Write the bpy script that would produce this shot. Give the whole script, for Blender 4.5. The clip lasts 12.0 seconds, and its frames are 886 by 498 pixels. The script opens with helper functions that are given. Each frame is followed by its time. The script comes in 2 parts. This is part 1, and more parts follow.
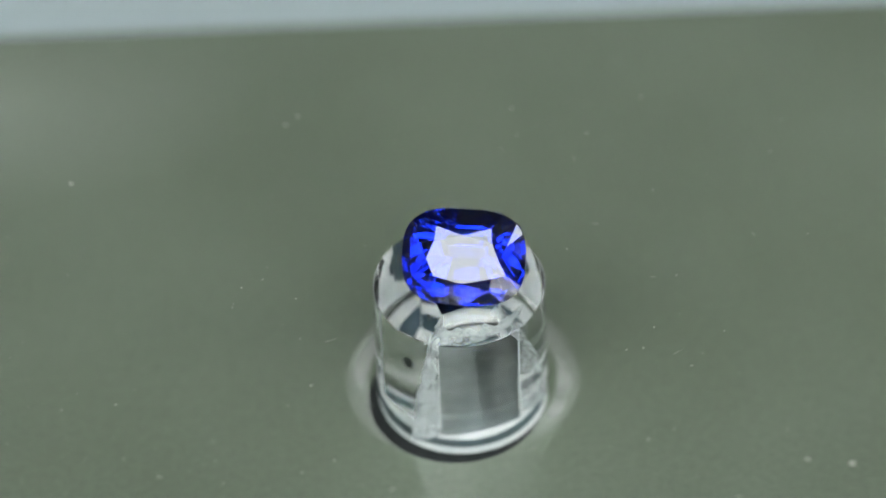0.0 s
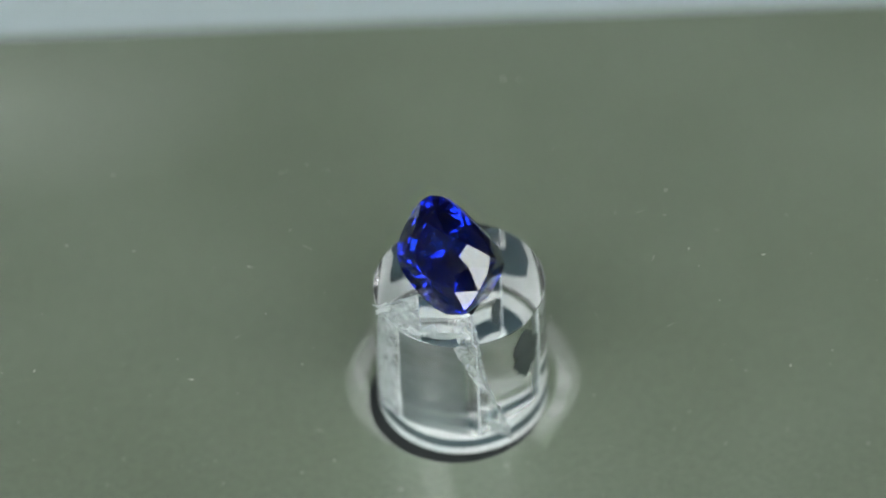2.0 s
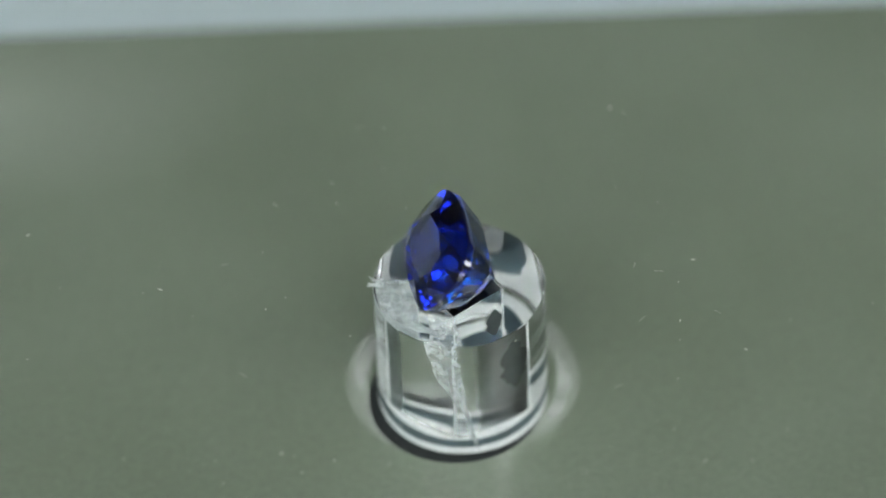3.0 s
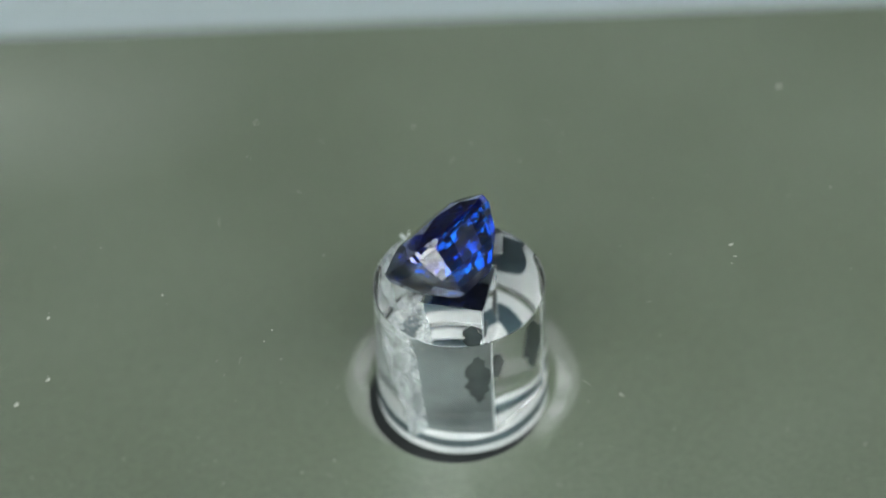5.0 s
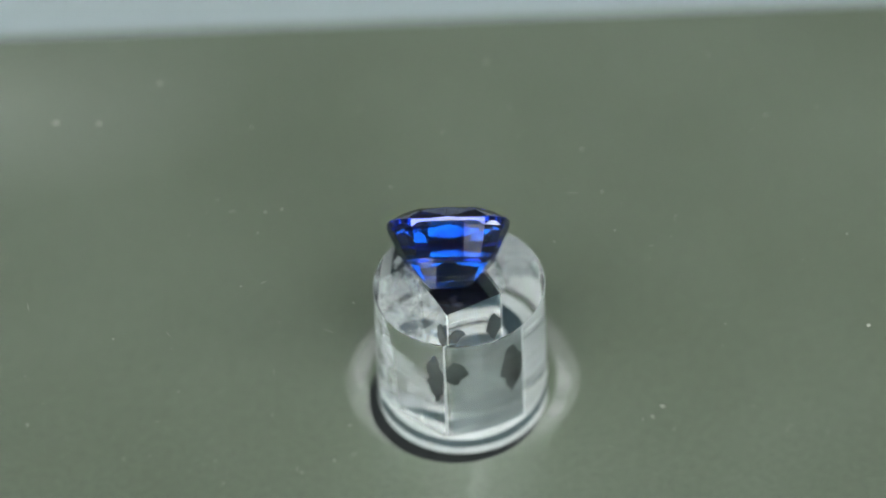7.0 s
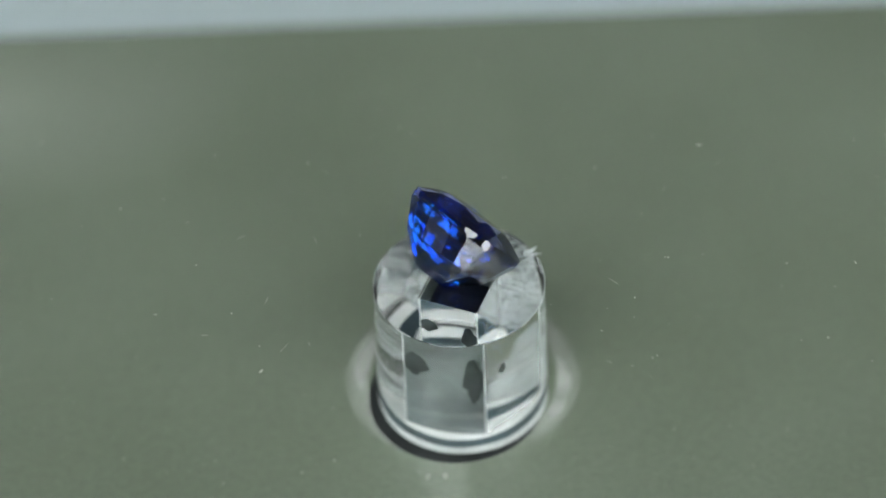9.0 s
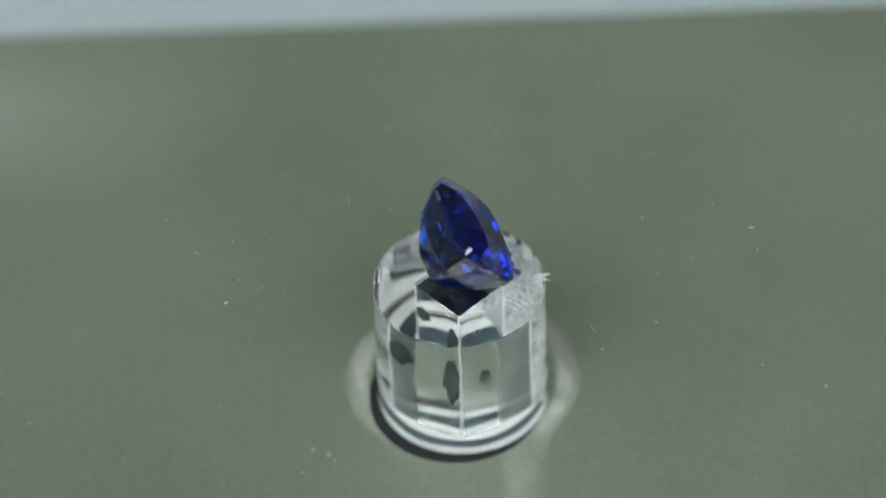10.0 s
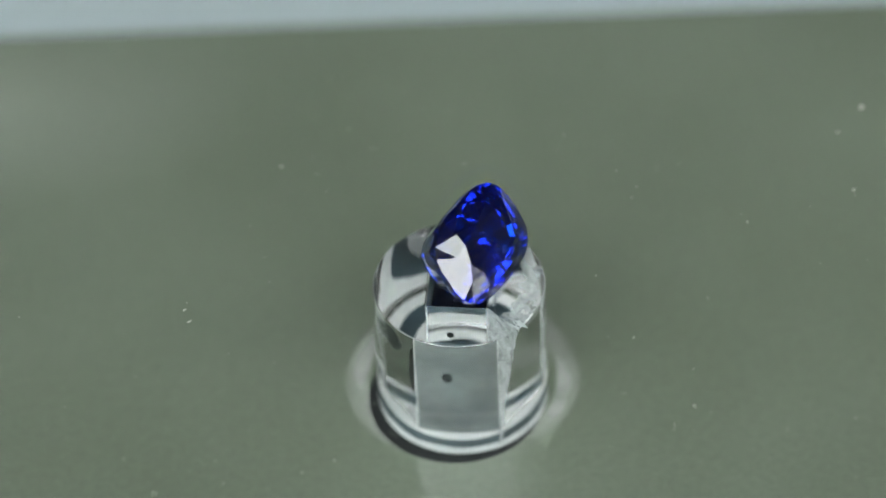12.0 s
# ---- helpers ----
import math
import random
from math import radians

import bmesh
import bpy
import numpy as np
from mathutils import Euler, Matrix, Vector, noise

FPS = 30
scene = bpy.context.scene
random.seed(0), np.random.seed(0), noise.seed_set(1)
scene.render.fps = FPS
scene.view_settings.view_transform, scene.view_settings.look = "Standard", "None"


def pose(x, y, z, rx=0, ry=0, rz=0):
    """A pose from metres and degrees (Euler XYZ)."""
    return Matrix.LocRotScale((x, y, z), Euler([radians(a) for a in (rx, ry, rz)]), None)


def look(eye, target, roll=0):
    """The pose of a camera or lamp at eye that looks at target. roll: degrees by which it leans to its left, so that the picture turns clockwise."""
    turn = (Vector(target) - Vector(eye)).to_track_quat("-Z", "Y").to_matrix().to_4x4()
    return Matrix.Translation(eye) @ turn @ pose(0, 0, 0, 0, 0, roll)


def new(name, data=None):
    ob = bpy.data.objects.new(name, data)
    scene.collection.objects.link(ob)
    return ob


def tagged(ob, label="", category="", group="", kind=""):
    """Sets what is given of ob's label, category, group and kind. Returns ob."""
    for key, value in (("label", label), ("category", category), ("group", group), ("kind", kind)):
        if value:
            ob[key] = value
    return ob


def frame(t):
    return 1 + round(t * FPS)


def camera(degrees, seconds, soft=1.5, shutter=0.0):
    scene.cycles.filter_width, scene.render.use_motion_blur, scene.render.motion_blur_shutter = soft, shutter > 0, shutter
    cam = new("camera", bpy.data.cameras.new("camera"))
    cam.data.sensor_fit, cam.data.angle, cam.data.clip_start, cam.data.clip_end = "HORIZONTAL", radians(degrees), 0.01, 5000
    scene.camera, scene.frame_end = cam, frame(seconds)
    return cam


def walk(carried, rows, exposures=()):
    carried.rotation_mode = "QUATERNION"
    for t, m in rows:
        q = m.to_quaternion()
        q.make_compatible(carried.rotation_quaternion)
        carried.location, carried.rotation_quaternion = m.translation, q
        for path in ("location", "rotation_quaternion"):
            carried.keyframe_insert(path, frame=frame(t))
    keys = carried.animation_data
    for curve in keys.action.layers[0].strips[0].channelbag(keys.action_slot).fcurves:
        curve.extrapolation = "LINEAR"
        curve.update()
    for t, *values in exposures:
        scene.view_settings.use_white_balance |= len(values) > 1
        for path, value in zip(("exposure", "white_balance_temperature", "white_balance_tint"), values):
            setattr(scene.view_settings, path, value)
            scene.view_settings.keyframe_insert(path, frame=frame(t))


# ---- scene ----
cam = camera(7.43, 12.0, soft=1.6)
MM = 0.001
EYE = Vector((0.0, -326.944, 354.933)) * MM
AIM = EYE + Vector((-0.00214224, 0.69304224, -0.7208938))
VIEW = look(EYE, AIM, -2.37)
walk(cam, [(0.0, VIEW), (12.0, VIEW)], exposures=[(0.0, -0.13), (12.0, -0.13)])
cam.data.dof.use_dof = True
cam.data.dof.focus_distance = 0.4708
cam.data.dof.aperture_fstop = 15.0

TURN = 24.731          # degrees a second, clockwise from above
STAND_R, STAND_H = 6.0, 11.29
HOLE = 3.03            # half diagonal of the square well
HOLE_AZ = 65.0         # azimuth of a corner of the well at the start
DISC_Z = 12.55         # top of the clear disc

world = bpy.data.worlds.new("room_air")
scene.world = world
world.use_nodes = True
world.node_tree.nodes["Background"].inputs["Color"].default_value = (0.75, 0.85, 0.9, 1)
world.node_tree.nodes["Background"].inputs["Strength"].default_value = 0.5


# ---- materials ----
def material(name):
    m = bpy.data.materials.new(name)
    m.use_nodes = True
    nt = m.node_tree
    return m, nt, nt.nodes["Principled BSDF"]


def set_in(node, **values):
    for key, value in values.items():
        node.inputs[key.replace("_", " ")].default_value = value


def noise_tex(nt, scale, detail=4.0, rough=0.6):
    tc = nt.nodes.new("ShaderNodeTexCoord")
    n = nt.nodes.new("ShaderNodeTexNoise")
    n.inputs["Scale"].default_value = scale
    n.inputs["Detail"].default_value = detail
    n.inputs["Roughness"].default_value = rough
    nt.links.new(tc.outputs["Object"], n.inputs["Vector"])
    return n


def ramp(nt, source, stops):
    r = nt.nodes.new("ShaderNodeValToRGB")
    els = r.color_ramp.elements
    while len(els) < len(stops):
        els.new(0.5)
    for e, (pos, col) in zip(els, stops):
        e.position, e.color = pos, (*col, 1)
    nt.links.new(source, r.inputs["Fac"])
    return r


def bump(nt, bsdf, source, strength, distance):
    b = nt.nodes.new("ShaderNodeBump")
    b.inputs["Strength"].default_value = strength
    b.inputs["Distance"].default_value = distance
    nt.links.new(source, b.inputs["Height"])
    nt.links.new(b.outputs["Normal"], bsdf.inputs["Normal"])


def plain(name, color, roughness, scale=40.0, vary=0.12):
    m, nt, b = material(name)
    n = noise_tex(nt, scale)
    lo = tuple(c * (1 - vary) for c in color)
    hi = tuple(min(1, c * (1 + vary)) for c in color)
    r = ramp(nt, n.outputs["Fac"], [(0.3, lo), (0.7, hi)])
    nt.links.new(r.outputs["Color"], b.inputs["Base Color"])
    b.inputs["Roughness"].default_value = roughness
    bump(nt, b, n.outputs["Fac"], 0.15, 0.0005)
    return m


def glow(name, color, strength):
    m, nt, b = material(name)
    set_in(b, Base_Color=(0.8, 0.8, 0.8, 1), Emission_Color=(*color, 1), Emission_Strength=strength)
    return m


def make_plate_mat():
    m, nt, b = material("grey_green_plate")
    big = noise_tex(nt, 32, 3)
    fine = noise_tex(nt, 2600, 2)
    r = ramp(nt, big.outputs["Fac"], [(0.35, (0.158, 0.187, 0.140)), (0.65, (0.184, 0.217, 0.167))])
    # pale patch in the base colour imitates a soft reflection at the far left
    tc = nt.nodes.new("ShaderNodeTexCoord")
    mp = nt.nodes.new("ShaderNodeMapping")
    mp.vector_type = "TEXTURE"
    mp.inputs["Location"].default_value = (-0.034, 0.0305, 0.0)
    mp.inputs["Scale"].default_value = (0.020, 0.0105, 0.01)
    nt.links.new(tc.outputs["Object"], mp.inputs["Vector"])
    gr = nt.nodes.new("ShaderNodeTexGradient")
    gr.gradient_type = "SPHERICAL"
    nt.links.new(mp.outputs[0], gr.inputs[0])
    reflection_patch = nt.nodes.new("ShaderNodeMix")
    reflection_patch.data_type = "RGBA"
    reflection_patch.inputs["B"].default_value = (0.255, 0.285, 0.24, 1)
    nt.links.new(gr.outputs["Fac"], reflection_patch.inputs["Factor"])
    nt.links.new(r.outputs["Color"], reflection_patch.inputs["A"])
    grain = noise_tex(nt, 1500, 3, 0.7)
    gr2 = ramp(nt, grain.outputs["Fac"], [(0.25, (0.90,) * 3), (0.75, (1.10,) * 3)])
    speckled = nt.nodes.new("ShaderNodeMix")
    speckled.data_type, speckled.blend_type = "RGBA", "MULTIPLY"
    speckled.inputs["Factor"].default_value = 1.0
    nt.links.new(reflection_patch.outputs["Result"], speckled.inputs["A"])
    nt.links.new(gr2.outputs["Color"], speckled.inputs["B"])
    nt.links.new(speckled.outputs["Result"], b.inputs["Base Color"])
    rr = ramp(nt, fine.outputs["Fac"], [(0.3, (0.13,) * 3), (0.7, (0.18,) * 3)])
    nt.links.new(rr.outputs["Color"], b.inputs["Roughness"])
    b.inputs["IOR"].default_value = 2.05
    return m


def make_acrylic():
    m, nt, b = material("clear_acrylic")
    set_in(b, Base_Color=(0.97, 0.985, 0.99, 1), Roughness=0.0, IOR=1.49, Transmission_Weight=1.0)
    n = noise_tex(nt, 900, 3)
    bump(nt, b, n.outputs["Fac"], 0.05, 0.0001)
    return m


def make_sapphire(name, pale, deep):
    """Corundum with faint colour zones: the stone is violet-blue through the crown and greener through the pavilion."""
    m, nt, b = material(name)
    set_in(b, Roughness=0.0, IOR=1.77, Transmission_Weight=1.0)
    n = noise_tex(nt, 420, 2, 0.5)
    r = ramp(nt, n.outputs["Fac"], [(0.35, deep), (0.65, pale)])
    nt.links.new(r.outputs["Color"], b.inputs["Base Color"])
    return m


def make_crack(name, scale, stops):
    m, nt, b = material(name)
    nt.nodes.remove(b)
    n = noise_tex(nt, scale, 6, 0.7)
    bp = nt.nodes.new("ShaderNodeBump")
    bp.inputs["Strength"].default_value, bp.inputs["Distance"].default_value = 0.9, 0.0004
    nt.links.new(n.outputs["Fac"], bp.inputs["Height"])
    d = nt.nodes.new("ShaderNodeBsdfDiffuse")
    d.inputs["Color"].default_value = (0.90, 0.955, 0.96, 1)
    t = nt.nodes.new("ShaderNodeBsdfTranslucent")
    t.inputs["Color"].default_value = (0.90, 0.955, 0.96, 1)
    nt.links.new(bp.outputs[0], d.inputs["Normal"])
    nt.links.new(bp.outputs[0], t.inputs["Normal"])
    mix = nt.nodes.new("ShaderNodeMixShader")
    mix.inputs["Fac"].default_value = 0.5
    nt.links.new(d.outputs[0], mix.inputs[1])
    nt.links.new(t.outputs[0], mix.inputs[2])
    g = nt.nodes.new("ShaderNodeBsdfGlossy")
    g.inputs["Roughness"].default_value = 0.22
    nt.links.new(bp.outputs[0], g.inputs["Normal"])
    glint = nt.nodes.new("ShaderNodeMixShader")
    glint.inputs["Fac"].default_value = 0.35
    nt.links.new(mix.outputs[0], glint.inputs[1])
    nt.links.new(g.outputs[0], glint.inputs[2])
    clear = nt.nodes.new("ShaderNodeBsdfTransparent")
    r = ramp(nt, n.outputs["Fac"], [(p, (v,) * 3) for p, v in stops])
    out = nt.nodes.new("ShaderNodeMixShader")
    nt.links.new(r.outputs["Color"], out.inputs["Fac"])
    nt.links.new(clear.outputs[0], out.inputs[1])
    nt.links.new(glint.outputs[0], out.inputs[2])
    nt.links.new(out.outputs[0], nt.nodes["Material Output"].inputs["Surface"])
    return m


def make_cast_light():
    """Milky ring imitating light cast on the plate: thin, uneven, faded in front and behind."""
    m, nt, b = material("milky_cast_light")
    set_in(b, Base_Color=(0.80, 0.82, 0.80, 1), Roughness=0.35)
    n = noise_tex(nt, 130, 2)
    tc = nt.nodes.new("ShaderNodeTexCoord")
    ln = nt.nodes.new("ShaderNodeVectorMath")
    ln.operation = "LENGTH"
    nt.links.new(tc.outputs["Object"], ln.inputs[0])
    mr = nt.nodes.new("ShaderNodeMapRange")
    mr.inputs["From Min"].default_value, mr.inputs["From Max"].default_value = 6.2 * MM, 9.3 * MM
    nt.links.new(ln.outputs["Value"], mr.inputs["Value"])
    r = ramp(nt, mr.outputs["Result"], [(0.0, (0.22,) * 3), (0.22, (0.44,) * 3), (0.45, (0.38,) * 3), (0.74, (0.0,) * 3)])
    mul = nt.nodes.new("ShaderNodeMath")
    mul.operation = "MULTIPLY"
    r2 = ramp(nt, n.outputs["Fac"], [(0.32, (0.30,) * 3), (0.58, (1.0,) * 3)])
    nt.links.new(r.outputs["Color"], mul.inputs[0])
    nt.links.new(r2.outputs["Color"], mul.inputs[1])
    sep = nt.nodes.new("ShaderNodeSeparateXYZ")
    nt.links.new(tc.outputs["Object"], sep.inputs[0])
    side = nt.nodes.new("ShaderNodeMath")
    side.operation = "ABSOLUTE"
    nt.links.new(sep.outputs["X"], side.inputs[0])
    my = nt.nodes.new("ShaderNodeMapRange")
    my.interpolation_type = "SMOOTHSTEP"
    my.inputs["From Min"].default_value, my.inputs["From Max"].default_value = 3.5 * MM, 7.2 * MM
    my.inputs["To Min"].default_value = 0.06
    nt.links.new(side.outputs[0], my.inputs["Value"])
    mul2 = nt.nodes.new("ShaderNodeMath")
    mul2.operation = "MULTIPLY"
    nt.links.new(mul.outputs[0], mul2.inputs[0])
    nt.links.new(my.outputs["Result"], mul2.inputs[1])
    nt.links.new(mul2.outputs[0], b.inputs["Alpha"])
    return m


def make_film():
    m, nt, b = material("thin_clear_film")
    nt.nodes.remove(b)
    t = nt.nodes.new("ShaderNodeBsdfTransparent")
    g = nt.nodes.new("ShaderNodeBsdfGlossy")
    g.inputs["Roughness"].default_value = 0.02
    mix = nt.nodes.new("ShaderNodeMixShader")
    mix.inputs["Fac"].default_value = 0.03
    nt.links.new(t.outputs[0], mix.inputs[1])
    nt.links.new(g.outputs[0], mix.inputs[2])
    nt.links.new(mix.outputs[0], nt.nodes["Material Output"].inputs["Surface"])
    return m


PLATE = make_plate_mat()
ACRYLIC = make_acrylic()
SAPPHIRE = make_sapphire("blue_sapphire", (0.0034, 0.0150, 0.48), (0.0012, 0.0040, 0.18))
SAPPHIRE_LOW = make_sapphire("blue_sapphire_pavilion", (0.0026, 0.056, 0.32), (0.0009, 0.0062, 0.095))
CRACK = make_crack("white_fracture", 560, [(0.30, 0.15), (0.52, 1.0)])
CRACK_THIN = make_crack("streaky_fracture", 420, [(0.37, 0.05), (0.62, 0.92)])
GLUE = make_crack("cloudy_glue", 300, [(0.38, 0.05), (0.62, 0.85)])
FILM = make_film()
CAST_LIGHT = make_cast_light()
DESK = plain("pale_blue_white_desk", (0.57, 0.655, 0.71), 0.45, 30, 0.05)
WALL = plain("grey_wall_paint", (0.085, 0.088, 0.085), 0.8, 6, 0.04)
CEIL = plain("ceiling_paint", (0.10, 0.105, 0.10), 0.85, 6, 0.04)
FLOOR = plain("grey_floor", (0.25, 0.24, 0.22), 0.5, 8, 0.15)
DUST = plain("pale_dust", (0.42, 0.43, 0.38), 0.9, 3000, 0.1)
FRAME = plain("white_window_frame", (0.7, 0.7, 0.68), 0.4, 20, 0.05)
SKY = glow("bright_overcast_sky", (0.94, 0.98, 1.0), 8.8)
SKY_DIM = glow("veiled_overcast_sky", (0.92, 0.98, 1.0), 8.0)
PANEL_TOP = glow("ceiling_diffuser", (0.92, 1.0, 0.94), 7.0)
GRIT = plain("grey_grit", (0.30, 0.33, 0.27), 0.9, 3000, 0.1)
HIGHLIGHT = plain("pale_corner_highlight", (0.74, 0.78, 0.79), 0.4, 600, 0.3)
DARK_BAND = plain("blue_grey_reflected_band", (0.052, 0.085, 0.100), 0.4, 260, 0.5)
BLACK = plain("black_contact_shade", (0.007, 0.010, 0.011), 0.7, 800, 0.2)
WELL = plain("dark_well_block", (0.010, 0.012, 0.022), 0.25, 900, 0.3)
LINER = plain("grey_frosted_liner", (0.275, 0.325, 0.325), 0.45, 180, 0.45)
BRIGHT_BAND = plain("white_reflected_band", (0.86, 0.92, 0.915), 0.5, 300, 0.22)
STAIN = plain("dark_stain", (0.055, 0.072, 0.072), 0.5, 900, 0.25)


# ---- builders ----
def mesh_of(bm, name, mat):
    me = bpy.data.meshes.new(name)
    bm.normal_update()
    bm.to_mesh(me)
    bm.free()
    me.materials.append(mat)
    return me


def thing(name, bm, mat, m=None, **tags):
    ob = new(name, mesh_of(bm, name, mat))
    if m is not None:
        ob.matrix_basis = m
    return tagged(ob, **tags)


def part(name, bm, mat, parent, label="", m=None):
    ob = new(name, mesh_of(bm, name, mat))
    ob.parent = parent
    if m is not None:
        ob.matrix_basis = m
    if label:
        tagged(ob, label=label)
    return ob


def box(x0, x1, y0, y1, z0, z1, bevel=0.0):
    bm = bmesh.new()
    bmesh.ops.create_cube(bm, size=1)
    for v in bm.verts:
        v.co = Vector(((x0 + x1) / 2 + v.co.x * (x1 - x0), (y0 + y1) / 2 + v.co.y * (y1 - y0), (z0 + z1) / 2 + v.co.z * (z1 - z0)))
    if bevel:
        bmesh.ops.bevel(bm, geom=bm.edges[:], offset=bevel, segments=2, affect="EDGES")
    return bm


# ---- the room ----
def room():
    desk_z = -0.006
    fz, cz = -0.75, 1.75
    w, d, t = 2.0, 2.0, 0.1
    thing("floor", box(-w - t, w + t, -d - t, d + t, fz - t, fz), FLOOR, kind="structure", label="plain grey room floor under the desk")
    thing("ceiling", box(-w - t, w + t, -d - t, d + t, cz, cz + t), CEIL, kind="structure", label="dark grey painted ceiling of the room")
    for name, b in (("wall_north", (-w - t, w + t, d, d + t)),):
        thing(name, box(*b, fz, cz), WALL, kind="structure", label="plain dark grey painted room wall")
    desk = new("desk")
    desk.matrix_basis = pose(0, 0, fz)
    tagged(desk, label="pale blue-white desk under the grey plate", category="desk")
    part("desktop", box(-0.7, 0.7, -0.45, 0.45, desk_z - 0.025 - fz, desk_z - fz, 0.002), DESK, desk)
    for sx in (-1, 1):
        for sy in (-1, 1):
            part("leg", box(sx * 0.64 - 0.025, sx * 0.64 + 0.025, sy * 0.39 - 0.025, sy * 0.39 + 0.025, 0, desk_z - 0.025 - fz), DESK, desk)
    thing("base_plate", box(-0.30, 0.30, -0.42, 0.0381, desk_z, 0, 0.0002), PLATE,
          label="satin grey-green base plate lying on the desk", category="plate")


# the south windows' openings: x from and to, sill and head
WINDOWS = ((-1.72, -0.25, 0.84, 1.34), (-1.74, -1.22, -0.15, 0.76), (0.42, 1.82, -0.02, 1.34), (-1.72, 0.30, -0.70, -0.36))
SILL, HEAD = 0.12, 1.34


def south_wall():
    """The wall behind the camera, with four windows and the bright sky outside."""
    fz, cz, d, t = -0.75, 1.75, 2.0, 0.1
    xs = sorted({-2.1, 2.1, *(v for w in WINDOWS for v in w[:2])})
    zs = sorted({fz, cz, *(v for w in WINDOWS for v in w[2:])})
    bm = bmesh.new()
    for x0, x1 in zip(xs, xs[1:]):
        for z0, z1 in zip(zs, zs[1:]):
            x, z = (x0 + x1) / 2, (z0 + z1) / 2
            if any(w[0] < x < w[1] and w[2] < z < w[3] for w in WINDOWS):
                continue
            q = box(x0, x1, -d - t, -d, z0, z1)
            me = bpy.data.meshes.new("piece")
            q.to_mesh(me)
            q.free()
            bm.from_mesh(me)
            bpy.data.meshes.remove(me)
    thing("wall_south", bm, WALL, kind="structure", label="grey painted wall with four windows")
    f = 0.03
    for k, (x0, x1, sill, head) in enumerate(WINDOWS):
        e = new("window_%d" % (k + 1))
        tagged(e, kind="structure", label="white-framed window with bright overcast daylight")
        for b in ((x0, x0 + f, sill, head), (x1 - f, x1, sill, head), (x0 + f, x1 - f, sill, sill + f), (x0 + f, x1 - f, head - f, head)):
            part("frame", box(b[0], b[1], -d - 0.07, -d - 0.02, b[2], b[3], 0.004), FRAME, e)
        part("sill", box(x0 - 0.05, x1 + 0.05, -d, -d + 0.08, sill - 0.03, sill, 0.005), FRAME, e)
    for x0, x1, mat, label in ((-2.4, 0.0, SKY_DIM, "veiled white sky outside the wide window"), (0.0, 2.4, SKY, "bright white sky outside the window")):
        thing("backdrop", box(x0, x1, -d - 0.17, -d - 0.15, -0.74, HEAD + 0.3), mat, kind="structure", label=label)



def side_wall(name, side, y0, y1, window):
    """An east (side 1) or west (side -1) wall with one window from y0 to y1."""
    fz, cz, t = -0.75, 1.75, 0.1
    xa, xb = sorted((side * 2.0, side * (2.0 + t)))
    bm = bmesh.new()
    for b in ((-2.0, y0, fz, cz), (y1, 2.0, fz, cz), (y0, y1, fz, SILL), (y0, y1, HEAD, cz)):
        q = box(xa, xb, b[0], b[1], b[2], b[3])
        me = bpy.data.meshes.new("piece")
        q.to_mesh(me)
        q.free()
        bm.from_mesh(me)
        bpy.data.meshes.remove(me)
    thing(name, bm, WALL, kind="structure", label="dark grey painted wall with a window near its corner")
    e = new(window)
    tagged(e, kind="structure", label="white-framed side window with bright overcast daylight")
    f = 0.045
    xc, xd = sorted((side * 2.02, side * 2.07))
    for b in ((y0, y0 + f, SILL, HEAD), (y1 - f, y1, SILL, HEAD), (y0 + f, y1 - f, SILL, SILL + f), (y0 + f, y1 - f, HEAD - f, HEAD)):
        part("frame", box(xc, xd, b[0], b[1], b[2], b[3], 0.004), FRAME, e)
    xe, xf = sorted((side * 2.15, side * 2.17))
    thing("backdrop", box(xe, xf, y0 - 0.1, y1 + 0.3, SILL - 0.3, HEAD + 0.3), SKY, kind="structure", label="bright white sky outside the side window")


def lights():
    south_wall()
    side_wall("wall_east", 1, -1.30, -0.80, "window_5")
    thing("wall_west", box(-2.1, -2.0, -2.0, 2.0, -0.75, 1.75), WALL, kind="structure", label="plain dark grey painted room wall")
    for x, half in ((-0.47, 1.17), (1.40, 0.30)):
        panel = new("ceiling_panel")
        panel.matrix_basis = pose(x, -1.10 if half > 0.5 else -0.90, 1.75)
        tagged(panel, label="long white ceiling light panel" if half > 0.5 else "small square white ceiling light panel", category="ceiling light")
        part("diffuser", box(-half, half, -0.38, 0.38, -0.03, -0.02), PANEL_TOP, panel, "glowing greenish-white diffuser")
        part("frame", box(-half - 0.03, half + 0.03, -0.41, 0.41, -0.018, 0.0), FRAME, panel)


room()
lights()


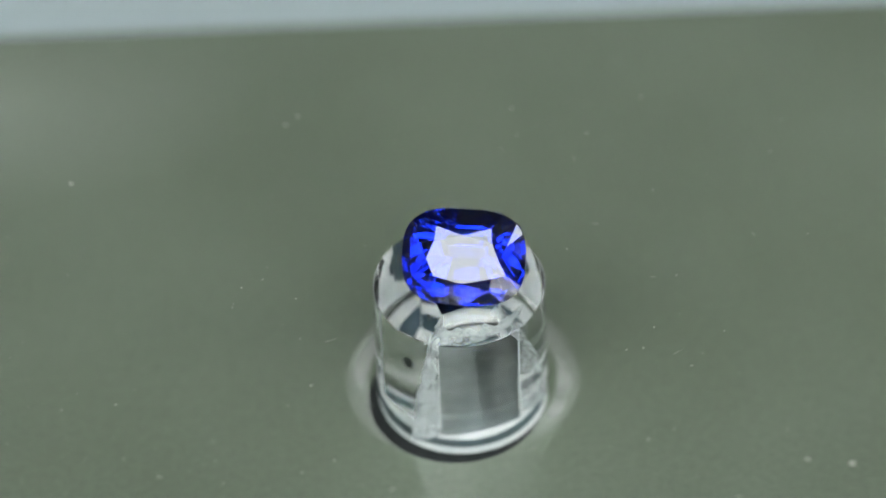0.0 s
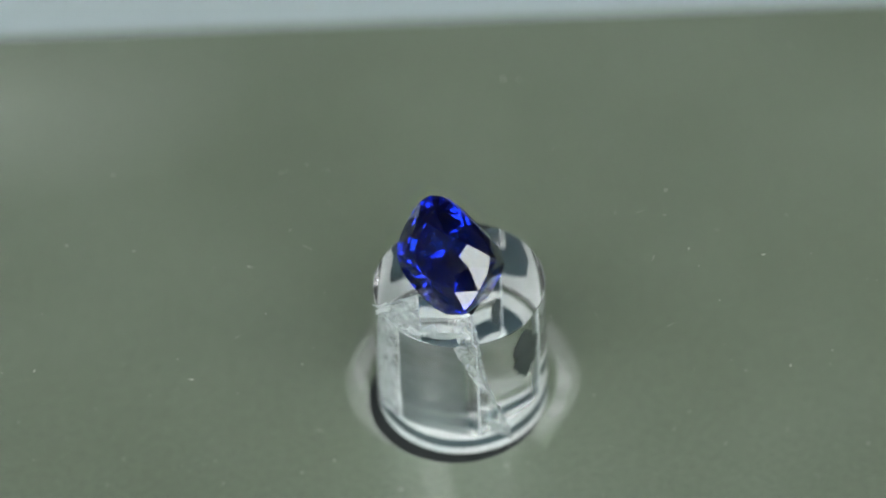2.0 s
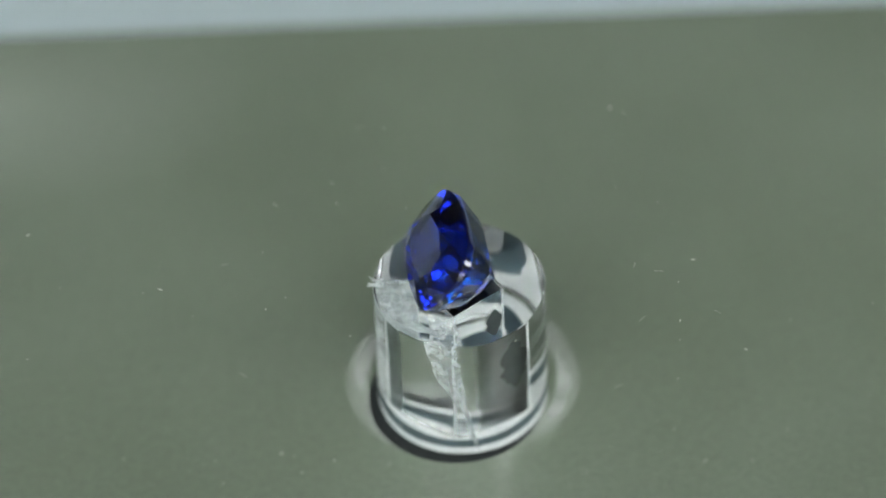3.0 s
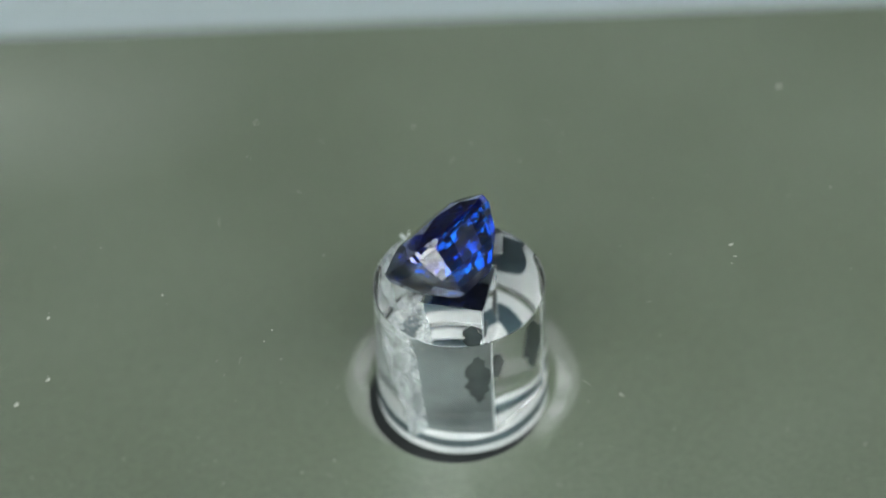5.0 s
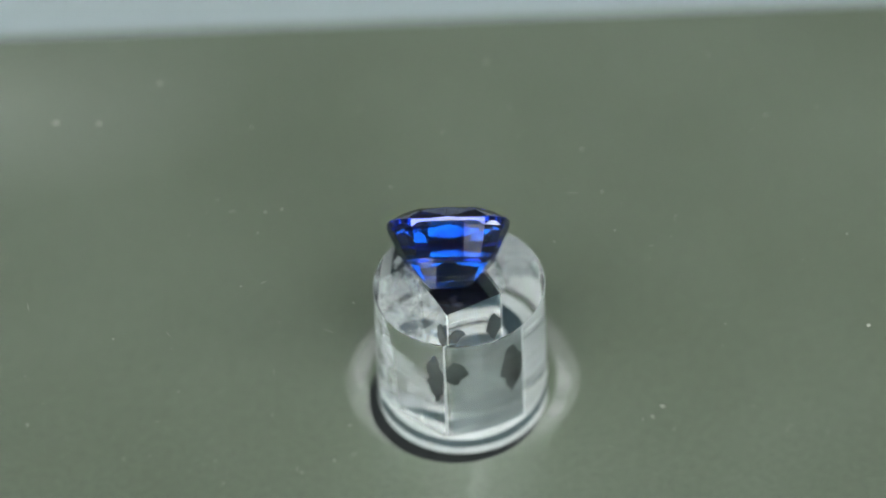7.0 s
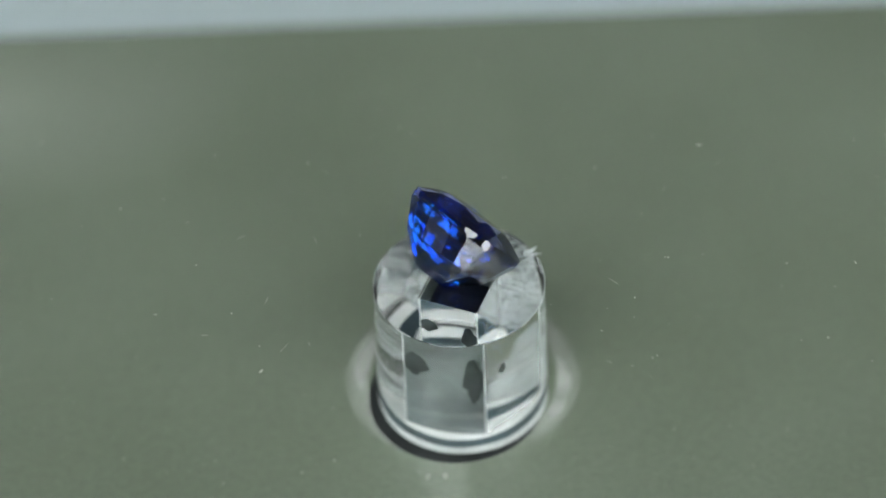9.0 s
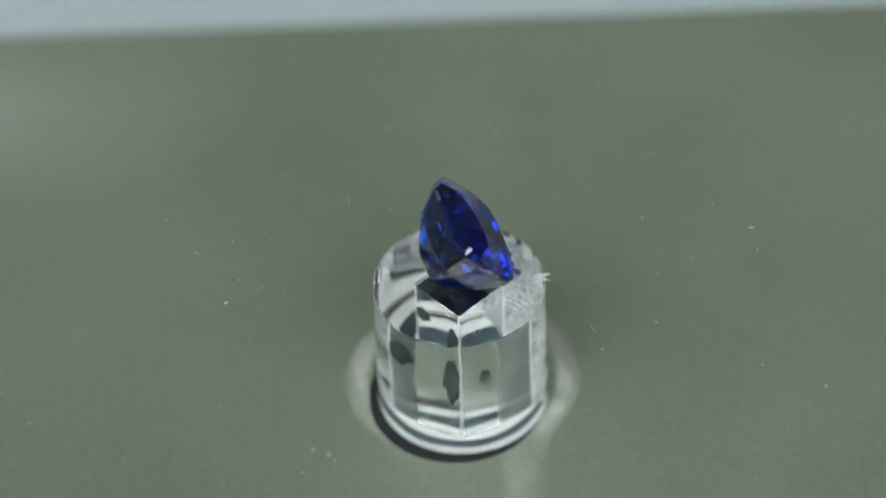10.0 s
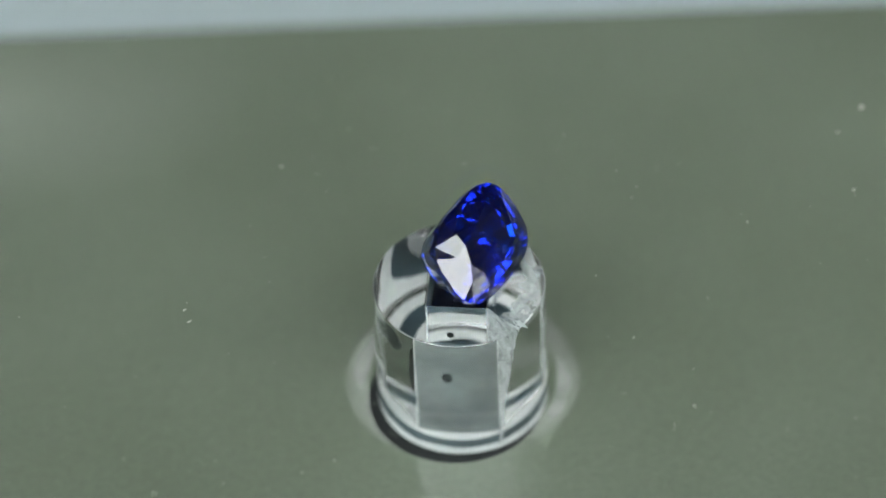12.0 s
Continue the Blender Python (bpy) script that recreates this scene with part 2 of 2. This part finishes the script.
# ---- stand ----
def stand():
    n = 192
    bm = bmesh.new()
    half = HOLE / math.sqrt(2)
    az0 = radians(HOLE_AZ)

    def well(a):
        """Point of the square well's outline in the direction a (radians)."""
        u = (a - az0 + math.pi / 4) % (math.pi / 2) - math.pi / 4
        u = abs(u)
        r = half / math.cos(math.pi / 4 - u)
        return r * math.cos(a), r * math.sin(a)

    levels = [(5.80, 0.16), (5.92, 0.20), (5.99, 0.30), (6.02, 0.48), (STAND_R, 0.8)]
    levels += [(STAND_R, 0.8 + (STAND_H - 0.86) * k / 18) for k in range(1, 19)]
    levels += [(STAND_R - 0.06, STAND_H)]

    def wave(a, z):
        """Slight unevenness of the polished wall."""
        return 0.030 * noise.noise((2.1 * math.cos(a), 2.1 * math.sin(a), z * 0.32)) if 0.7 < z < STAND_H - 0.2 else 0.0

    angles = [az0 + 2 * math.pi * i / n for i in range(n)]
    rings = [[bm.verts.new(((r + wave(a, z)) * math.cos(a) * MM, (r + wave(a, z)) * math.sin(a) * MM, z * MM)) for a in angles] for r, z in levels]
    top = [bm.verts.new((well(a)[0] * 1.045 * MM, well(a)[1] * 1.045 * MM, STAND_H * MM)) for a in angles]
    lip = [bm.verts.new((well(a)[0] * MM, well(a)[1] * MM, (STAND_H - 0.11) * MM)) for a in angles]
    low = [bm.verts.new((well(a)[0] * MM, well(a)[1] * MM, 0.16 * MM)) for a in angles]
    loops = rings + [top, lip, low, rings[0]]
    for k in range(len(loops) - 1):
        for i in range(n):
            j = (i + 1) % n
            f = bm.faces.new((loops[k][i], loops[k][j], loops[k + 1][j], loops[k + 1][i]))
            f.smooth = k < len(levels) - 1
    for e in bm.edges:
        zs = [round(v.co.z / MM, 3) for v in e.verts]
        rs = [round(v.co.xy.length / MM, 2) for v in e.verts]
        if zs[0] == zs[1] and rs[0] == rs[1] and zs[0] in (0.16, round(STAND_H - 0.06, 3), STAND_H):
            e.smooth = False
    bmesh.ops.recalc_face_normals(bm, faces=bm.faces[:])
    e = new("display_stand")
    tagged(e, label="clear acrylic cylinder stand with a square well, cracked on one side", category="display stand")
    part("cylinder", bm, ACRYLIC, e).visible_shadow = False

    # the lining of the well: frosted grey with stains, round an added dark block
    g = HOLE - 0.05
    corners = [(g * math.cos(az0 + k * math.pi / 2), g * math.sin(az0 + k * math.pi / 2)) for k in range(4)]
    bm = bmesh.new()
    lo = [bm.verts.new((x * MM, y * MM, 0.17 * MM)) for x, y in corners]
    hi = [bm.verts.new((x * MM, y * MM, 11.1 * MM)) for x, y in corners]
    for k in range(4):
        bm.faces.new((lo[k], lo[(k + 1) % 4], hi[(k + 1) % 4], hi[k]))
    bmesh.ops.solidify(bm, geom=bm.faces[:], thickness=0.06 * MM)
    lining = part("well_lining", bm, LINER, e, "frosted grey lining of the square well")
    # block added so that the open well looks near black
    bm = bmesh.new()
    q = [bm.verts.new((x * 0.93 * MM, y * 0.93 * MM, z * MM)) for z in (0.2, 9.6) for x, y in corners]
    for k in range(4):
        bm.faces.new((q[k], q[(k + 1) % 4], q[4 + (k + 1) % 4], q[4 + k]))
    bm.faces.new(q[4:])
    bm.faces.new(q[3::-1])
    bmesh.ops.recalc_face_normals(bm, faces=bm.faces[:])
    part("dark_block", bm, WELL, e, "dark block added to blacken the well")

    # pale strips added to imitate the bright highlight along each corner edge
    for x, y in corners:
        bm = bmesh.new()
        k = 1.0 + 0.075 / g
        c = [Vector((x * k, y * k))]
        along = Vector((x, y)).normalized()
        side = Vector((-along.y, along.x))
        c = [c[0], c[0] - along * 0.07 + side * 0.045, c[0] - along * 0.13, c[0] - along * 0.07 - side * 0.045]
        lo = [bm.verts.new((v.x * MM, v.y * MM, 0.26 * MM)) for v in c]
        hi = [bm.verts.new((v.x * MM, v.y * MM, 11.08 * MM)) for v in c]
        for i in range(4):
            bm.faces.new((lo[i], lo[(i + 1) % 4], hi[(i + 1) % 4], hi[i]))
        bm.faces.new(hi)
        bm.faces.new(lo[::-1])
        bmesh.ops.recalc_face_normals(bm, faces=bm.faces[:])
        part("corner_highlight", bm, HIGHLIGHT, lining, "pale strip imitating the highlight along the corner")

    def stain(face, s, z, w, h, seed):
        """A leaf-shaped blot on one side of the lining; s runs along the side."""
        (xa, ya), (xb, yb) = corners[face], corners[(face + 1) % 4]
        ux, uy = (xb - xa) / (g * math.sqrt(2)), (yb - ya) / (g * math.sqrt(2))
        nx, ny = uy, -ux
        rnd = random.Random(seed)
        bm = bmesh.new()
        ring = []
        for k in range(28):
            t = 2 * math.pi * k / 28
            du = w * math.sin(t) * (0.85 + 0.15 * math.cos(t) - 0.3 * math.cos(2 * t)) * (1 + rnd.uniform(-0.28, 0.22))
            dz = h * math.cos(t) * (1 + rnd.uniform(-0.08, 0.08))
            c = s * g * math.sqrt(2) + du
            c = min(max(c, 0.02), g * math.sqrt(2) - 0.02)
            ring.append((xa + ux * c + nx * 0.07, ya + uy * c + ny * 0.07, z + dz))
        bm.faces.new([bm.verts.new(Vector(v) * MM) for v in ring])
        bmesh.ops.solidify(bm, geom=bm.faces[:], thickness=0.004 * MM)
        part("stain", bm, STAIN, lining, "dark leaf-shaped stain")

    stain(3, 0.82, 5.7, 0.60, 2.4, 1)
    stain(0, 0.14, 6.6, 0.58, 1.15, 2)
    stain(0, 0.86, 5.7, 0.50, 2.3, 3)
    stain(1, 0.38, 5.9, 0.24, 0.5, 4)

    # rings added under the stand to imitate bright and dark reflections in its foot
    def ring_part(name, r0, r1, z0, z1, mat, label):
        bm = bmesh.new()
        prof = [(r0, z0), (r1, z0), (r1, z1), (r0, z1)]

        def uneven(r, a):
            return r + (0.13 * noise.noise((2.6 * math.cos(a), 2.6 * math.sin(a), round(r * 2))) if 4 < r < 5.6 else 0.0)

        loops = [[bm.verts.new((uneven(r, a) * math.cos(a) * MM, uneven(r, a) * math.sin(a) * MM, z * MM)) for a in angles] for r, z in prof]
        for k in range(4):
            for i in range(n):
                j = (i + 1) % n
                bm.faces.new((loops[k][i], loops[k][j], loops[(k + 1) % 4][j], loops[(k + 1) % 4][i]))
        bmesh.ops.recalc_face_normals(bm, faces=bm.faces[:])
        return part(name, bm, mat, e, label)

    ring_part("bright_band", 0.5, 3.32, 0.0, 0.24, BRIGHT_BAND, "white ring imitating a bright reflection in the foot")
    ring_part("bright_band", 4.73, 5.70, 0.0, 0.24, BRIGHT_BAND, "outer white ring imitating a bright reflection in the foot")
    ring_part("dark_band", 3.36, 4.70, 0.0, 0.21, DARK_BAND, "dark blue-grey ring imitating a dark reflection in the foot")

    # two rough wavy fracture sheets from corners of the well to the wall
    def fracture(corner, corner_low, top, low, seed, label, mat, opening=0.0, bend=1.3):
        bm = bmesh.new()
        rows, cols = 64, 26
        grid = []
        for i in range(rows + 1):
            f = i / rows
            z = 0.3 + (STAND_H - 0.36) * f
            outer = low + (top - low) * f ** bend
            line = []
            for j in range(cols + 1):
                q = j / cols
                start = corner_low + (corner - corner_low) * f ** 1.3
                r0 = math.hypot(*well(radians(start))) + 0.06
                full = STAND_R - 0.10 - 0.12 * abs(noise.noise((z * 1.7, seed, 0.5)))
                if opening:
                    full = r0 + (full - r0) * min(1.0, 0.12 + (STAND_H - z) / opening)
                r = r0 + (full - r0) * q
                if z < 0.9:
                    r = min(r, 5.5 + 0.4 * (z - 0.3))
                wob = 0.22 * noise.noise((r * 0.7, z * 0.5, seed)) * q + 0.15 * noise.noise((r * 2.6, z * 2.2, seed)) + 0.07 * noise.noise((r * 6, z * 6, seed))
                a = radians(start + (outer - start) * q) + wob / r
                line.append(bm.verts.new((r * math.cos(a) * MM, r * math.sin(a) * MM, z * MM)))
            grid.append(line)
        for i in range(rows):
            for j in range(cols):
                bm.faces.new((grid[i][j], grid[i][j + 1], grid[i + 1][j + 1], grid[i + 1][j]))
        bmesh.ops.solidify(bm, geom=bm.faces[:], thickness=0.05 * MM)
        part("fracture", bm, mat, e, label)

    fracture(-115, -115, -111, -130, 3.1, "rough white crack through the acrylic", CRACK)
    fracture(-25, -11, -55, -5, 7.7, "thin white slanting crack through the acrylic", CRACK_THIN, 4.0, 1.5)

    # cloudy glue under the top between the two cracks
    bm = bmesh.new()
    grid = []
    for i in range(30):
        a = -113 + 85 * i / 29
        line = []
        for j in range(8):
            rim = 5.85 - 0.9 * max(0, (i - 8) / 21) - 0.2 * noise.noise((i * 0.4, 2, 2))
            inner = 4.2 + 0.5 * noise.noise((i * 0.35, 5, 1)) + 0.5 * i / 29
            r = inner + (rim - inner) * j / 7
            z = STAND_H - 0.10 - 0.06 * noise.noise((i * 0.5, j * 0.5, 4))
            line.append(bm.verts.new((r * math.cos(radians(a)) * MM, r * math.sin(radians(a)) * MM, z * MM)))
        grid.append(line)
    for i in range(29):
        for j in range(7):
            bm.faces.new((grid[i][j], grid[i + 1][j], grid[i + 1][j + 1], grid[i][j + 1]))
    bmesh.ops.solidify(bm, geom=bm.faces[:], thickness=0.02 * MM)
    part("glue", bm, GLUE, e, "cloudy patch of glue under the top")

    # splinters on the rim where the crack comes out
    rnd = random.Random(4)
    for k in range(9):
        bm = bmesh.new()
        bmesh.ops.create_cube(bm, size=1)
        L, W, T = rnd.uniform(0.35, 0.9), rnd.uniform(0.08, 0.22), rnd.uniform(0.05, 0.12)
        m = pose(0, 0, 0, rnd.uniform(-30, 30), rnd.uniform(-25, 10), rnd.uniform(-35, 35))
        az = -110.4 + rnd.uniform(-4, 4)
        r = rnd.uniform(5.55, 6.05)
        for v in bm.verts:
            taper = 0.35 if v.co.x > 0 else 1.0
            v.co = Vector((v.co.x * L, v.co.y * W * taper, v.co.z * T * taper + 0.03)) * MM
            v.co = m @ v.co
        bmesh.ops.transform(bm, matrix=pose(r * math.cos(radians(az)) * MM, r * math.sin(radians(az)) * MM, STAND_H * MM, 0, 0, az), verts=bm.verts[:])
        part("splinter", bm, CRACK, e)
    return e


# ---- gemstone ----
GEM = dict(a=4.267, b=3.374, crown=1.04, pav=4.40)


def outline(a, b, e=2.95, n=360):
    pts = []
    for i in range(n):
        t = 2 * math.pi * i / n
        c, s = math.cos(t), math.sin(t)
        r = (abs(c / a) ** e + abs(s / b) ** e) ** (-1 / e)
        pts.append((r * c, r * s))
    return pts


def gemstone():
    a, b, hc, hp = GEM["a"], GEM["b"], GEM["crown"], GEM["pav"]
    pts = outline(a, b, n=1440)
    edge = 0.15                                  # half height of the girdle

    def girdle_point(t):
        x, y = max(pts, key=lambda p: p[0] * math.cos(t) + p[1] * math.sin(t))
        return Vector((x, y, edge))

    def reach(t):
        return max(x * math.cos(t) + y * math.sin(t) for x, y in pts)

    cuts = [(Vector((0, 0, 1)), hc)]
    def flat(t):
        return Vector((math.cos(t), math.sin(t), 0))

    def facet(t, run, rise, up=1):
        """A facet facing azimuth t that leaves the girdle there and rises (or, with up = -1, falls) so much over that run."""
        nrm = (flat(t) * rise + Vector((0, 0, up * run))).normalized()
        cuts.append((nrm, nrm.dot(flat(t) * reach(t) + Vector((0, 0, up * edge)))))
        return cuts[-1]

    def meet(p, q, r):
        """The point where three planes meet."""
        return Matrix((p[0], q[0], r[0])).inverted() @ Vector((p[1], q[1], r[1]))

    for k in range(48):
        t = 2 * math.pi * k / 48
        cuts.append((flat(t), reach(t)))
    # table corners, eight mains through them, stars between them, and girdle facets through the stars' tips
    ends = ((2.52, 0), (2.0, 1.25), (0, 1.7))
    quarter = [Vector((x, y, hc)) for x, y in ends]
    corner = [quarter[k] if k < 3 else Vector((-quarter[4 - k].x, quarter[4 - k].y, hc)) if k < 5 else
              Vector((-quarter[k - 4].x, -quarter[k - 4].y, hc)) if k < 7 else Vector((quarter[1].x, -quarter[1].y, hc)) for k in range(8)]
    mains = []
    for k in range(8):
        t = math.pi / 4 * k
        mains.append(facet(t, reach(t) - corner[k].dot(flat(t)), hc - edge))
    for k in range(8):
        p, q = corner[k], corner[(k + 1) % 8]
        along = (q - p).normalized()
        out = Vector((along.y, -along.x, 0))
        s, c = math.sin(radians(16.7)), math.cos(radians(16.7))
        nrm = out * s + Vector((0, 0, c))
        star = (nrm, nrm.dot(p))
        cuts.append(star)
        tip = meet(star, mains[k], mains[(k + 1) % 8])
        middle = girdle_point(math.pi / 4 * (k + 0.5))
        for tail in (girdle_point(math.pi / 4 * k), girdle_point(math.pi / 4 * (k + 1))):
            nrm = (tail - tip).cross(middle - tip).normalized()
            nrm = nrm if nrm.z > 0 else -nrm
            cuts.append((nrm, nrm.dot(tip)))
    # long pavilion facets in three tiers, evenly spaced along the girdle, and the small culet
    steps = [math.hypot(pts[i][0] - pts[i - 1][0], pts[i][1] - pts[i - 1][1]) for i in range(len(pts))]
    walked, total, facing = 0.0, sum(steps), []
    for i in range(len(pts)):
        if len(facing) < 16 and walked >= total * len(facing) / 16 - 1e-9:
            (x0, y0), (x1, y1) = pts[i - 1], pts[(i + 1) % len(pts)]
            facing.append(math.atan2(x0 - x1, y1 - y0))
        walked += steps[(i + 1) % len(pts)]
    for t in facing:
        at = flat(t) * reach(t) + Vector((0, 0, -edge))
        for steep, fall in ((76, 0.3), (64, 2.1), (45, 0.0)):
            nrm = flat(t) * math.sin(radians(steep)) - Vector((0, 0, math.cos(radians(steep))))
            cuts.append((nrm, nrm.dot(at)))
            at = at - flat(t) * (fall / math.tan(radians(steep))) - Vector((0, 0, fall))
    cuts.append((Vector((0, 0, -1)), hp))

    bm = bmesh.new()
    bmesh.ops.create_cube(bm, size=20)
    for nrm, dist in cuts:
        geo = bmesh.ops.bisect_plane(bm, geom=bm.verts[:] + bm.edges[:] + bm.faces[:], plane_co=nrm * dist, plane_no=nrm, clear_outer=True, dist=1e-5)
        rim = [g for g in geo["geom_cut"] if isinstance(g, bmesh.types.BMEdge)]
        if len(rim) > 2:
            bmesh.ops.contextual_create(bm, geom=rim)
    bmesh.ops.remove_doubles(bm, verts=bm.verts[:], dist=1e-3)
    bmesh.ops.recalc_face_normals(bm, faces=bm.faces[:])
    bm.normal_update()
    kinds = {"table": [], "crown": [], "girdle": [], "pavilion": []}
    for f in bm.faces:
        nz = f.normal.z
        key = "table" if nz > 0.995 else "crown" if nz > 0.05 else "girdle" if nz > -0.05 else "pavilion"
        kinds[key].append([v.co * MM for v in f.verts])
    bm.free()
    e = new("gemstone")
    e.matrix_basis = GEM_POSE
    tagged(e, label="faceted cushion-cut blue sapphire lying tilted on its side", category="gemstone")
    for key, faces in kinds.items():
        q = bmesh.new()
        for cos in faces:
            q.faces.new([q.verts.new(c) for c in cos])
        bmesh.ops.remove_doubles(q, verts=q.verts[:], dist=1e-7)
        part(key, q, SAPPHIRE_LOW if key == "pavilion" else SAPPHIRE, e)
    return e


GEM_POSE = pose(0.408 * MM, -1.59 * MM, 15.62 * MM, 53.86, -0.31, -7.29)


# ---- clear turning disc with dust ----
def disc():
    n, r1 = 128, 60.0
    bm = bmesh.new()
    res = bmesh.ops.create_cone(bm, cap_ends=True, segments=n, radius1=r1 * MM, radius2=r1 * MM, depth=(DISC_Z - STAND_H - 0.01) * MM)
    bmesh.ops.translate(bm, verts=bm.verts[:], vec=(0, 0, (DISC_Z + STAND_H + 0.01) / 2 * MM))
    c = thing("turntable_disc", bm, FILM, label="thin clear dusty turning disc on the stand", category="turntable")
    c.visible_shadow = False
    return c


def speck(bm, x, y, z, size, rnd, long=1.0):
    m = pose(x, y, z, rnd.uniform(-20, 20), rnd.uniform(-20, 20), rnd.uniform(0, 360))
    res = bmesh.ops.create_icosphere(bm, subdivisions=1, radius=1)
    for v in res["verts"]:
        k = 1 + rnd.uniform(-0.3, 0.3)
        v.co = m @ Vector((v.co.x * size * long * k, v.co.y * size * k, v.co.z * size * 0.5 * k))


def dust_on_disc(parent):
    rnd = random.Random(11)
    bm = bmesh.new()
    # the larger crumbs and lint, by radius and azimuth at the start
    for r, az, size, long in ((19.1, 128.3, 0.09, 2.6), (29.7, -39.2, 0.13, 2.2), (32.4, -36.6, 0.17, 1.6), (19.2, 124.8, 0.07, 2.4), (28.6, -50.4, 0.14, 1.3),
                              (28.8, 159.7, 0.14, 1.2), (13.9, -35.6, 0.07, 1.2), (20.6, -53.0, 0.08, 1.2), (16.3, 75.0, 0.08, 2.6), (15.3, 97.0, 0.05, 1.2),
                              (14.6, -24.5, 0.05, 1.3), (16.1, 54.1, 0.05, 2.0), (14.6, -135.3, 0.06, 1.6), (12.5, -152.2, 0.06, 1.5), (14.8, -32.6, 0.06, 1.4),
                              (15.1, -177.0, 0.06, 1.3), (26.3, -154.4, 0.07, 1.4)):
        a = radians(az)
        speck(bm, r * math.cos(a) * MM, r * math.sin(a) * MM, (DISC_Z + 0.04) * MM, size * MM, rnd, long)
    for k in range(300):
        r = math.sqrt(rnd.uniform(6.5 ** 2, 42 ** 2))
        a = rnd.uniform(0, 2 * math.pi)
        size = 0.028 * math.exp(rnd.gauss(0, 0.45))
        speck(bm, r * math.cos(a) * MM, r * math.sin(a) * MM, (DISC_Z + 0.02) * MM, size * MM, rnd, rnd.choice((1, 1, 1.5, 3)))
    for k in range(16):
        r, a = rnd.uniform(10, 30), rnd.uniform(0, 2 * math.pi)
        speck(bm, r * math.cos(a) * MM, r * math.sin(a) * MM, (DISC_Z + 0.03) * MM, 0.016 * MM, rnd, rnd.uniform(12, 34))
    d = part("dust", bm, DUST, parent, "pale specks of dust and lint")
    tagged(d, kind="stuff")


def dust_on_plate():
    rnd = random.Random(5)
    bm = bmesh.new()
    for x, y in ((22.7, -4.6), (-24.0, -5.0), (-17.6, -5.5), (-17.0, -7.6), (-11.5, -6.9), (-9.2, -5.9), (14.7, -4.2)):
        speck(bm, x * MM, y * MM, 0.03 * MM, 0.085 * MM, rnd, 1.2)
    for k in range(420):
        speck(bm, rnd.uniform(-35, 35) * MM, rnd.uniform(-12, 36) * MM, 0.01 * MM, 0.03 * math.exp(rnd.gauss(0, 0.4)) * MM, rnd)
    thing("plate_dust", bm, GRIT, kind="stuff", label="fine pale dust lying on the plate", category="dust")


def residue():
    # milky ring standing in for light thrown through the stand onto the plate
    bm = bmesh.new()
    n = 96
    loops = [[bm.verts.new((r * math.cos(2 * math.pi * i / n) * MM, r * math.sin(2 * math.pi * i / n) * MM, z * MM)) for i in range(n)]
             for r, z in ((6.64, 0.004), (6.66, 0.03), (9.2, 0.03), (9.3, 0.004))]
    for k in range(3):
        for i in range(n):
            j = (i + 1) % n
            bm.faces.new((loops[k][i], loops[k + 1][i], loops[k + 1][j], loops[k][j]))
    thing("cast_light_ring", bm, CAST_LIGHT, pose(0, 1.5 * MM, 0), label="faint milky ring imitating light cast on the plate", category="residue")


def contact_shade_ring():
    """Thin black ring on the plate imitating shade round the stand's foot, a little off its centre."""
    bm = bmesh.new()
    n = 96
    loops = [[bm.verts.new(((r * math.cos(2 * math.pi * i / n) - 0.46) * MM, (r * math.sin(2 * math.pi * i / n) - 0.32) * MM, z * MM)) for i in range(n)]
             for r, z in ((5.3, 0.0), (5.3, 0.05), (6.14, 0.05), (6.24, 0.0))]
    for k in range(3):
        for i in range(n):
            j = (i + 1) % n
            bm.faces.new((loops[k][i], loops[k + 1][i], loops[k + 1][j], loops[k][j]))
    thing("contact_shade_ring", bm, BLACK, label="thin black ring imitating contact shade round the stand's foot", category="ring")


contact_shade_ring()
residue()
STAND = stand()
GEMSTONE = gemstone()
DISC = disc()
dust_on_disc(DISC)
dust_on_plate()


def motions():
    times = [0.5 * k for k in range(25)]
    for ob in (STAND, GEMSTONE, DISC):
        start = ob.matrix_basis.copy()
        walk(ob, [(t, pose(0, 0, 0, 0, 0, -TURN * t) @ start) for t in times])


motions()
